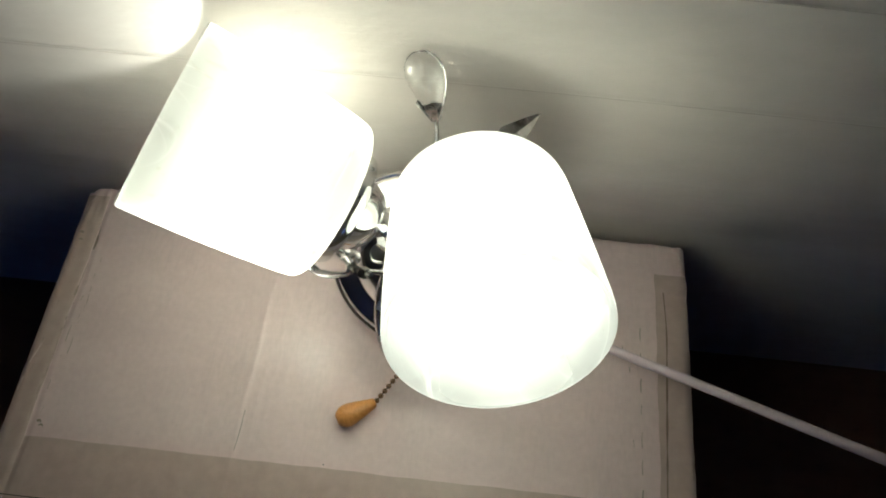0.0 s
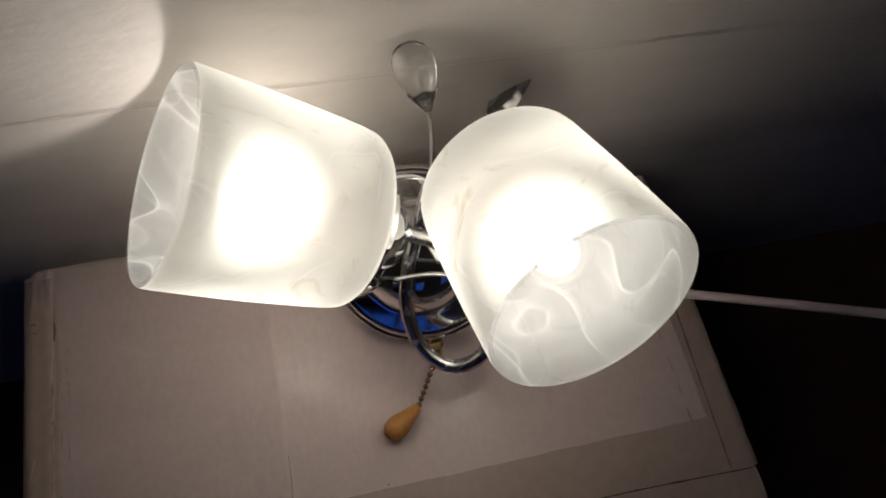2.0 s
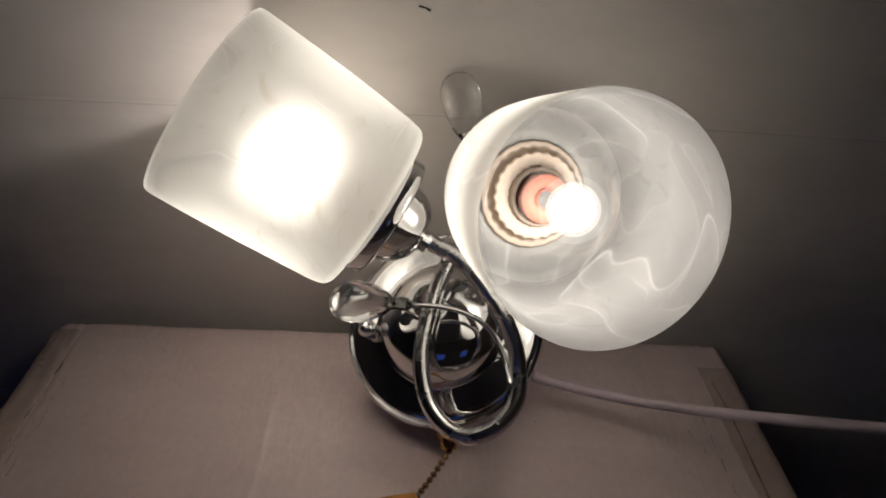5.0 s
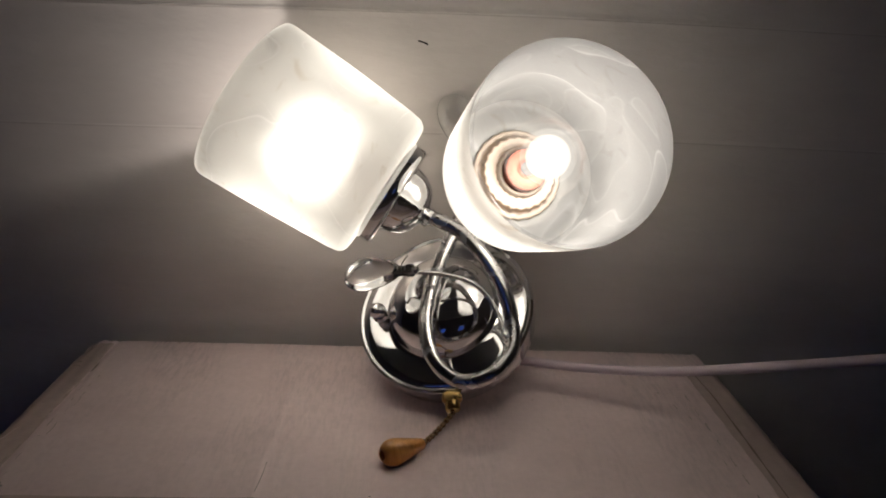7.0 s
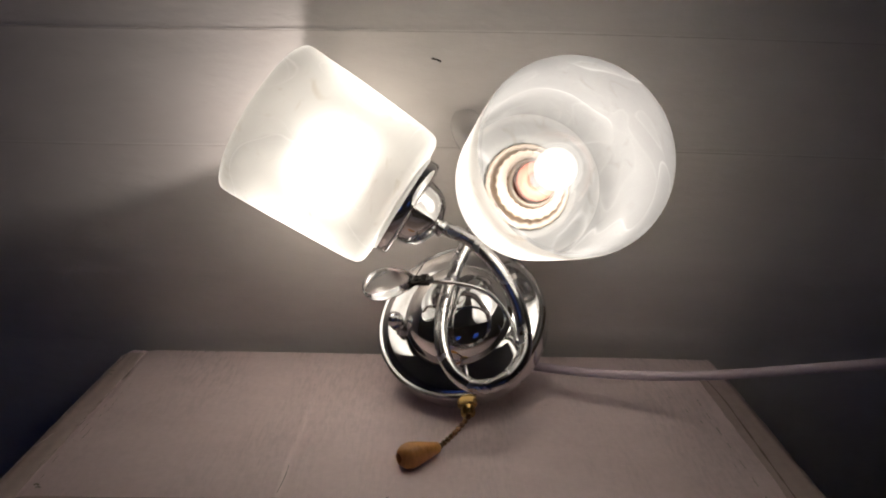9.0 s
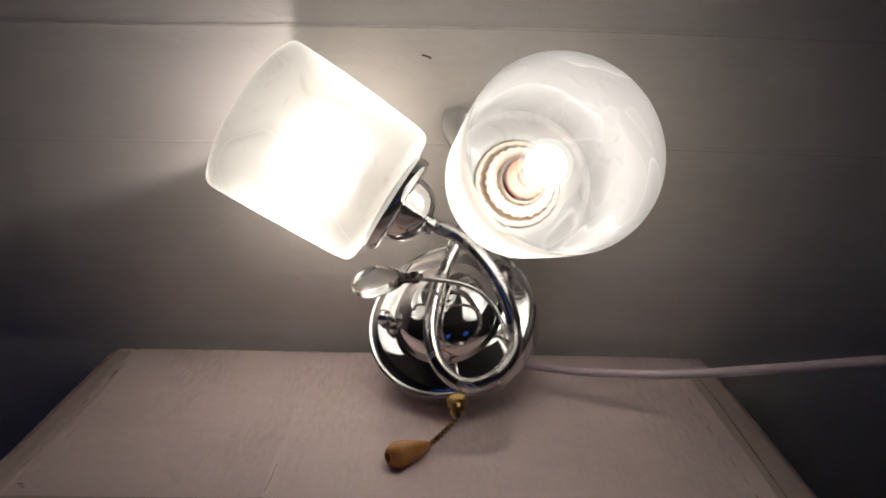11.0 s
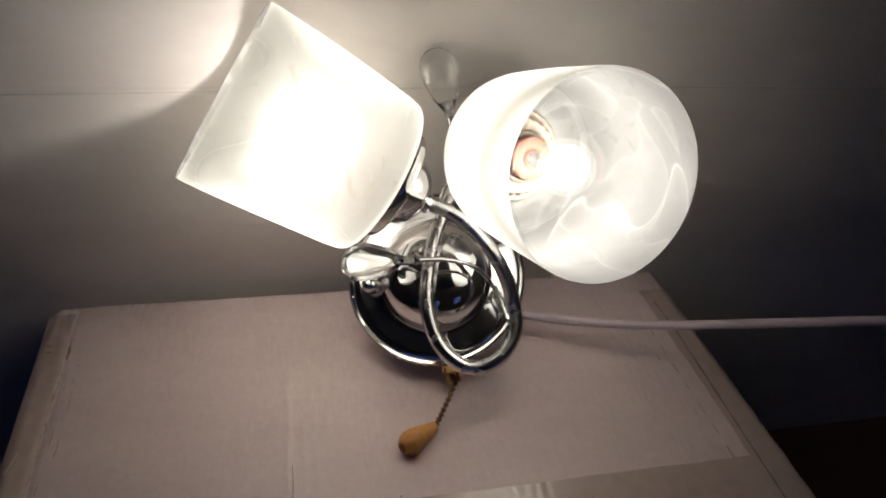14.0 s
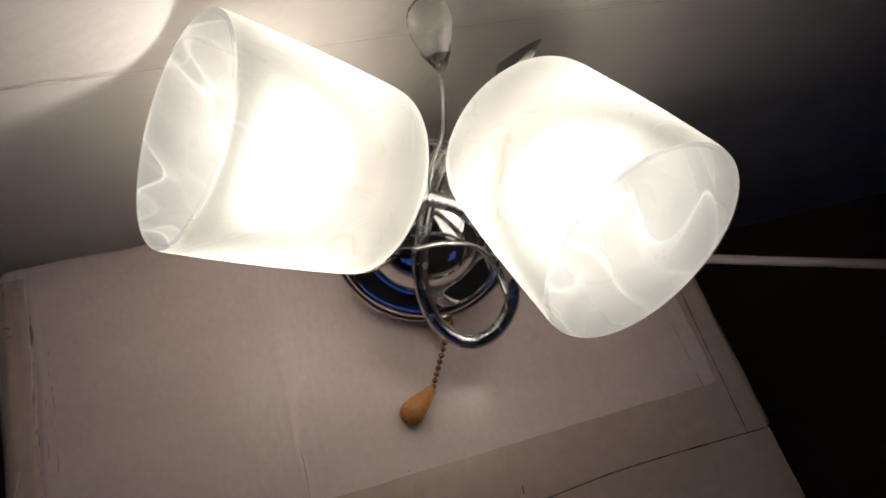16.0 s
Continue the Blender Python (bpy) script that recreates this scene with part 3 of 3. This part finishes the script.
part("seam", stroke([(-0.212, -0.2276), (-0.08, -0.2279), (0.05, -0.2277), (0.13, -0.2250), (0.236, -0.2282)], 0.0007, UP + 0.0006, 70.0, 90, 0.0001), INK, carton, "dark gap between the flaps")

nick = tagged(mesh_object("nick", stroke([(-0.0034, 0.0010), (0.0004, 0.0001), (0.0034, -0.0012)], 0.0013, 0.0, 60.0, 16, 0.0002), INK), "small dark tear in the wall paper", "tear", kind="structure")
nick.matrix_world = Matrix.Translation((0.0209, -0.0009, 0.2208)) @ Matrix.Rotation(math.pi / 2, 4, "X")


# ---- the wall lamp ----
lamp = tagged(new("wall_lamp"), "chrome two-arm wall lamp with lit alabaster glass shades", "lamp")
BASE = V((0.03, -0.085, 0.0))
lamp.location = BASE
OFF = Matrix.Translation(-BASE)


def lpart(name, bm, mat, parent=None, label="", smooth=True, sharp=None):
    bm.transform(OFF)
    return part(name, bm, mat, parent or lamp, label, smooth, sharp)


PM = frame_of(PLATE_C, PLATE_N)
lpart("backplate", lathe([(0, -0.019), (0.0545, -0.019), (0.0565, -0.0183), (0.0575, -0.0165), (0.0584, -0.004), (0.0586, -0.001), (0.0582, 0.0008), (0.0568, 0.0018),
    (0.0552, 0.0013), (0.0545, 0.0018), (0.0530, 0.0026), (0.0495, 0.0030), (0.0450, 0.0034), (0.0405, 0.0038), (0.0380, 0.0040), (0.0370, 0.0044), (0.0364, 0.0060),
    (0.0350, 0.0108), (0.0325, 0.0150), (0.0285, 0.0190), (0.0230, 0.0222), (0.0165, 0.0243), (0.0085, 0.0254), (0, 0.0256)], 96, PM), CHROME, label="round stepped chrome backplate", sharp=35)

# ball nut that holds the plate
BALL = V((-0.0036, -0.0650, 0.0530))
bn = PLATE_N
lpart("ball_nut", lathe([(0, -0.0105), (0.00264, -0.0105), (0.00264, -0.0078), (0.0048, -0.0072), (0.00528, -0.00576), (0.00408, -0.0048), (0.0048, -0.00336), (0.00552, -0.00096), (0.00552, 0.0012), (0.00456, 0.0036), (0.0024, 0.00516), (0, 0.00552)], 24, frame_of(BALL, bn)), CHROME)

ARM = [(0.0270, -0.0762, 0.1205), (0.0454, -0.0830, 0.1137), (0.0600, -0.0945, 0.1019), (0.0712, -0.1028, 0.0855), (0.0772, -0.1105, 0.0680), (0.0763, -0.1226, 0.0538), (0.0642, -0.1324, 0.0427), (0.0474, -0.1318, 0.0380), (0.0326, -0.1189, 0.0441), (0.0268, -0.0997, 0.0590), (0.0305, -0.0797, 0.0775), (0.0393, -0.0614, 0.0961), (0.0533, -0.0476, 0.1162), (0.0754, -0.0405, 0.1355)]
lpart("arm", tube(ARM, 0.0045, 20, 10), SATIN, label="looped chrome tube arm")


def cap_and_shade(base, axis, flip):
    m = frame_of(base, axis)
    lpart("lamp_cap", lathe([(0, -0.0330), (0.0052, -0.0330), (0.0060, -0.0322), (0.0060, -0.0300), (0.0052, -0.0292), (0.0075, -0.0285), (0.0130, -0.0262), (0.0175, -0.0222), (0.0205, -0.0170), (0.0218, -0.0118),
        (0.0222, -0.0108), (0.0260, -0.0104), (0.0300, -0.0100), (0.0322, -0.0090), (0.0330, -0.0076), (0.0331, -0.0016), (0.0325, -0.0008), (0, -0.0008)], 56, m), CHROME, label="polished chrome cup", sharp=40)
    c, t = SHADE_ROUND, 0.0027
    slope = (R_MOUTH - R_BASE) / SHADE_LEN
    outer = [(0.0130, 0.0), (0.0300, 0.0), (R_BASE - c, 0.0002)]
    outer += [(R_BASE - c + c * math.sin(a), c - c * math.cos(a)) for a in (0.35, 0.7, 1.05, 1.35)]
    outer += [(R_BASE + slope * z + 0.0007 * math.sin(math.pi * z / SHADE_LEN), z) for z in (0.011, 0.022, 0.035, 0.05, 0.065, 0.08, 0.092)]
    z1 = SHADE_LEN
    outer += [(R_MOUTH - 0.0002, z1 - 0.0035), (R_MOUTH - 0.0005, z1 - 0.0014), (R_MOUTH - 0.0012, z1 - 0.0004), (R_MOUTH - 0.0019, z1 - 0.0003), (R_MOUTH - 0.0025, z1 - 0.0012)]
    inner = [(R_BASE + slope * z - t, z) for z in (0.092, 0.075, 0.055, 0.035, 0.02, 0.012)]
    inner += [(R_BASE - 0.0062, 0.0050), (R_BASE - 0.0095, 0.0022), (0.0300, 0.0010), (0.0130, 0.0010), (0.0130, 0.0)]
    ripple = lambda a, z: 1 + 0.004 * math.sin(2 * a + flip) + 0.003 * math.sin(3 * a + 60 * z)
    shade = lpart("shade", lathe(outer + inner, 96, m, wobble=ripple), ALABASTER, label="lit white alabaster glass shade", sharp=28)
    shade.data.materials.append(GLAZE)
    lining = len(outer) - 4
    for f in shade.data.polygons:
        f.material_index = 1 if f.index // 96 >= lining else 0
    holder = lpart("lamp_holder", lathe([(0.0130, -0.0007), (0.0130, 0.0150), (0.0142, 0.0150), (0.0146, 0.0144), (0.0150, 0.0120), (0.0151, 0.0080), (0.0149, -0.0007)], 40, m), HOLDER, label="cream plastic lamp holder")
    teeth = lambda a, z: 1 + 0.022 * math.sin(24 * a) * (1 if z > 0.0040 else 0.3)
    lpart("clamp_ring", lathe([(0.0156, 0.0012), (0.0270, 0.0012), (0.0275, 0.0015), (0.0270, 0.0021), (0.0252, 0.0025), (0.0240, 0.0024), (0.0156, 0.0048), (0.0156, 0.0012)], 144, m, wobble=teeth), HOLDER, holder)
    lpart("clamp_ring", lathe([(0.0156, 0.0065), (0.0215, 0.0065), (0.0221, 0.0070), (0.0218, 0.0080), (0.0206, 0.0085), (0.0194, 0.0082), (0.0156, 0.0110), (0.0156, 0.0065)], 144, m, wobble=teeth), HOLDER, holder)
    k, r = 0.0545, 0.0225
    glass = [(0.0128, 0.0206), (0.0129, 0.0290), (0.0136, 0.0340)] + [(r * math.sin(a), k - r * math.cos(a)) for a in [0.72 + 0.186 * i for i in range(13)]] + [(0, k + r)]
    bulb = lpart("bulb", lathe(glass, 48, m), BULB_GLASS, label="clear round light bulb, burning")
    bulb.visible_shadow = False
    lpart("screw_base", lathe([(0, 0.0060), (0.0110, 0.0060), (0.0122, 0.0180), (0.0124, 0.0212), (0.0119, 0.0219), (0.0070, 0.0220), (0, 0.0218)], 32, m), COPPER, bulb, "copper-coloured screw base")
    lpart("glass_mount", lathe([(0, 0.0218), (0.0058, 0.0219), (0.0050, 0.0248), (0.0034, 0.0276), (0.0016, 0.0300), (0.0012, 0.0372), (0, 0.0376)], 20, m), CHROME, bulb)
    # Added glowing capsule and shells stand in for the filament and its glare.
    q = 0.0605
    egg = lambda r: lathe([(r * math.sin(a), q - 0.0008 - r * 1.05 * math.cos(a)) for a in [math.pi * i / 16 for i in range(17)]], 40, m)
    capsule = lpart("capsule", egg(0.0098), CAPSULE, bulb, "glowing inner capsule, sized for the bulb's glare")
    for r, skin in ((0.0120, GLARE_INNER), (0.0152, GLARE_OUTER)):
        lpart("glare_shell", egg(r), skin, bulb, "thin glowing shell added for the bulb's glare").visible_shadow = False
    capsule.visible_shadow = False


for k, (base, axis) in enumerate(SHADES):
    cap_and_shade(base, axis, 1.7 * k)


def joined(bm, other):
    """Adds the other bmesh to bm."""
    tmp = bpy.data.meshes.new("joined")
    other.to_mesh(tmp)
    other.free()
    bm.from_mesh(tmp)
    bpy.data.meshes.remove(tmp)


# crystal drops on thin stems
def crystal_drop(joint, tip, flat, width, thick, glass, sides, hinged):
    axis = tip - joint
    length = axis.length
    z = axis.normalized()
    x = (flat - z * flat.dot(z)).normalized()
    y = z.cross(x)
    m = Matrix((x, y, z)).transposed().to_4x4()
    m.translation = joint
    prof = [(0.26, 0.02), (0.52, 0.12), (0.77, 0.28), (0.94, 0.46), (1.0, 0.61), (0.93, 0.78), (0.72, 0.90), (0.40, 0.975), (0, 1.0)]
    bm = lathe([(0, 0.0)] + [(p, q * length) for p, q in prof], sides)
    bm.transform(m @ Matrix.Diagonal((thick / 2, width / 2, 1, 1)))
    drop = lpart("crystal_drop", bm, glass, label="clear cut crystal drop", sharp=None if sides > 20 else 38)
    drop.visible_shadow = False
    if hinged:
        bm = box(-0.0026, -0.0032, -0.0085, 0.0026, 0.0032, -0.0030, 0.0007, bm=lathe([(0, -0.0110), (0.0022, -0.0110), (0.0024, -0.0085), (0, -0.0084)], 14))
        for side in (-1, 1):
            box(side * 0.0016 - 0.0006, -0.0026, -0.0034, side * 0.0016 + 0.0006, 0.0026, 0.0050, 0.0005, bm=bm)
        bm.transform(m)
        whisker = tube([m @ V(c) for c in ((0.002, 0.0, 0.0), (0.0032, 0.0030, -0.0010), (0.0034, 0.0090, -0.0042))], 0.0004, 6, 4)
        joined(bm, whisker)
    else:
        bm = lathe([(0, -0.0070), (0.0024, -0.0070), (0.0032, -0.0052), (0.0060, 0.0036), (0.0052, 0.0038), (0.0020, -0.0034), (0, -0.0036)], 5, m)
        for side in (-1, 1):
            leaf = box(-0.0034, -0.0004, -0.0056, 0.0034, 0.0004, 0.0086, 0.0003)
            leaf.transform(m @ Matrix.Translation((0, side * 0.0044, 0)) @ Matrix.Rotation(-side * 0.48, 4, "X"))
            joined(bm, leaf)
    pin = lathe([(0, -0.0046), (0.0009, -0.0046), (0.0015, -0.0040), (0.0009, -0.0034), (0.0009, 0.0034), (0.0015, 0.0040), (0, 0.0046)], 10, m @ Matrix.Rotation(math.pi / 2, 4, "Y"))
    joined(bm, pin)
    lpart("claw", bm, NICKEL if hinged else SATIN, drop, "dark metal clip" if hinged else "grey metal clip", smooth=False)
    return z


J1, T1 = V((0.0113, -0.0897, 0.0893)), V((-0.0238, -0.0764, 0.0806))
crystal_drop(J1, T1, PLATE_N, 0.0240, 0.0125, CRYSTAL, 14, True)
lpart("stem", tube([(0.0152, -0.0903, 0.0893), (0.0225, -0.0895, 0.0888), (0.0384, -0.0893, 0.0877), (0.0543, -0.0918, 0.0839), (0.0654, -0.0955, 0.0745), (0.0712, -0.1050, 0.0659), (0.0732, -0.1185, 0.0605)], 0.0015, 10), CHROME)
J2, T2 = V((0.0497, -0.0163, 0.1540)), V((0.0398, -0.0036, 0.1876))
crystal_drop(J2, T2, V((0.0, 1.0, 0.1)), 0.0232, 0.0115, CRYSTAL_PALE, 32, False)
lpart("stem", tube([(0.0500, -0.0165, 0.1505), (0.0520, -0.0215, 0.1405), (0.0518, -0.0289, 0.1309), (0.0497, -0.0400, 0.1184), (0.0426, -0.0496, 0.1095), (0.0365, -0.0630, 0.0985)], 0.0015, 10), CHROME)


def leaf_blade(root, tip, normal, width):
    """A pointed, folded chrome leaf."""
    z = (tip - root)
    length = z.length
    z.normalize()
    y = (normal - z * normal.dot(z)).normalized()
    x = y.cross(z)
    bm = bmesh.new()
    rows = []
    n = 14
    for i in range(n + 1):
        u = i / n
        w = width * min(1.0, u / 0.22) ** 0.7 * (1 - u) ** 0.8 * 1.12 + 0.0002
        bend = 0.004 * math.sin(math.pi * u)
        c = root + z * (u * length) - y * bend
        rows.append([bm.verts.new(c + x * (w * s) + y * (abs(s) * w * 0.35 + d)) for s, d in ((-1, 0), (0, 0), (1, 0), (1, -0.0006), (0, -0.0006), (-1, -0.0006))])
    for a, b in zip(rows, rows[1:]):
        for i in range(6):
            bm.faces.new((a[i], a[(i + 1) % 6], b[(i + 1) % 6], b[i]))
    bm.faces.new(rows[0])
    bm.faces.new(rows[-1])
    return bm


lpart("leaf", leaf_blade(V((0.0883, -0.0180, 0.1305)), V((0.1087, -0.0158, 0.1600)), V((-0.32, -0.58, 0.75)), 0.0078), STEEL, label="pointed chrome leaf", sharp=30)
lpart("leaf_stem", tube([(0.0883, -0.0180, 0.1305), (0.0750, -0.0290, 0.1200), (0.0620, -0.0390, 0.1130), (0.0560, -0.0430, 0.1110)], 0.0014, 10), CHROME)

# pull switch: nozzle, bead chain, wooden knob
DOWN = (V((0.0440, -0.1123, 0.0151)) - PLATE_C)
DOWN = (DOWN - PLATE_N * DOWN.dot(PLATE_N)).normalized()
NOZ = PLATE_C + DOWN * 0.0590 - PLATE_N * 0.001
knurl = lambda a, z: 1 + (0.035 * math.sin(26 * a) if 0.0004 < z < 0.0043 else 0)
lpart("nozzle", lathe([(0, 0), (0.0057, 0), (0.0061, 0.0006), (0.0061, 0.0040), (0.0056, 0.0046), (0.0046, 0.0049), (0.0046, 0.0098), (0.0041, 0.0107), (0.0020, 0.0111), (0, 0.0111)], 104, frame_of(NOZ, DOWN), wobble=knurl), BRASS, label="knurled brass nozzle", sharp=35)
KNOB0, KNOB1 = V((0.0268, -0.1455, 0.0055)), V((0.0040, -0.1604, 0.0067))
CH0 = NOZ + DOWN * 0.0114
way = spline([CH0.lerp(KNOB0, u) - V((0, 0, 0.006 * u * (1 - u))) for u in (0, 0.25, 0.5, 0.75, 1)], 60)


chain = lpart("bead_chain", tube(way[::6], 0.00045, 6, 2), BRONZE, label="bronze bead chain")
ball = bmesh.new()
bmesh.ops.create_icosphere(ball, subdivisions=2, radius=0.0019)
bead = part("bead", ball, BRONZE, chain)
bead.location = CH0 - BASE
gap, last = 0.0, way[0]
for p in way:
    gap, last = gap + (p - last).length, p
    if gap >= 0.0041:
        gap = 0.0
        one = new("bead", bead.data)
        one.parent, one.location = chain, p - BASE
kl = (KNOB1 - KNOB0).length
lpart("pull_knob", lathe([(0, 0), (0.0024, 0.0), (0.0032, 0.0007), (0.0039, 0.0036), (0.0051, 0.0081), (0.0064, 0.0130), (0.0074, 0.0175), (0.0076, 0.0202), (0.0070, 0.0234), (0.0054, 0.0257), (0.0036, kl), (0.0028, kl), (0.0026, kl - 0.007), (0, kl - 0.007)], 36, frame_of(KNOB0, KNOB1 - KNOB0)), PINEWOOD, label="turned wooden pull knob", sharp=50)

CABLE = [(0.0800, -0.0520, 0.0190), (0.0948, -0.0620, 0.0189), (0.1414, -0.0847, 0.0248), (0.1881, -0.1053, 0.0347), (0.2337, -0.1260, 0.0490), (0.2792, -0.1475, 0.0647), (0.3256, -0.1690, 0.0802),
         (0.42, -0.212, 0.112), (0.56, -0.27, 0.150), (0.72, -0.30, 0.12), (0.86, -0.30, -0.05), (0.92, -0.30, -0.20), (1.00, -0.31, FLOOR + 0.0035), (1.2, -0.34, FLOOR + 0.0035)]
lpart("power_cable", tube(CABLE, 0.0031, 14, 10), SHEATH, label="white round power cable")
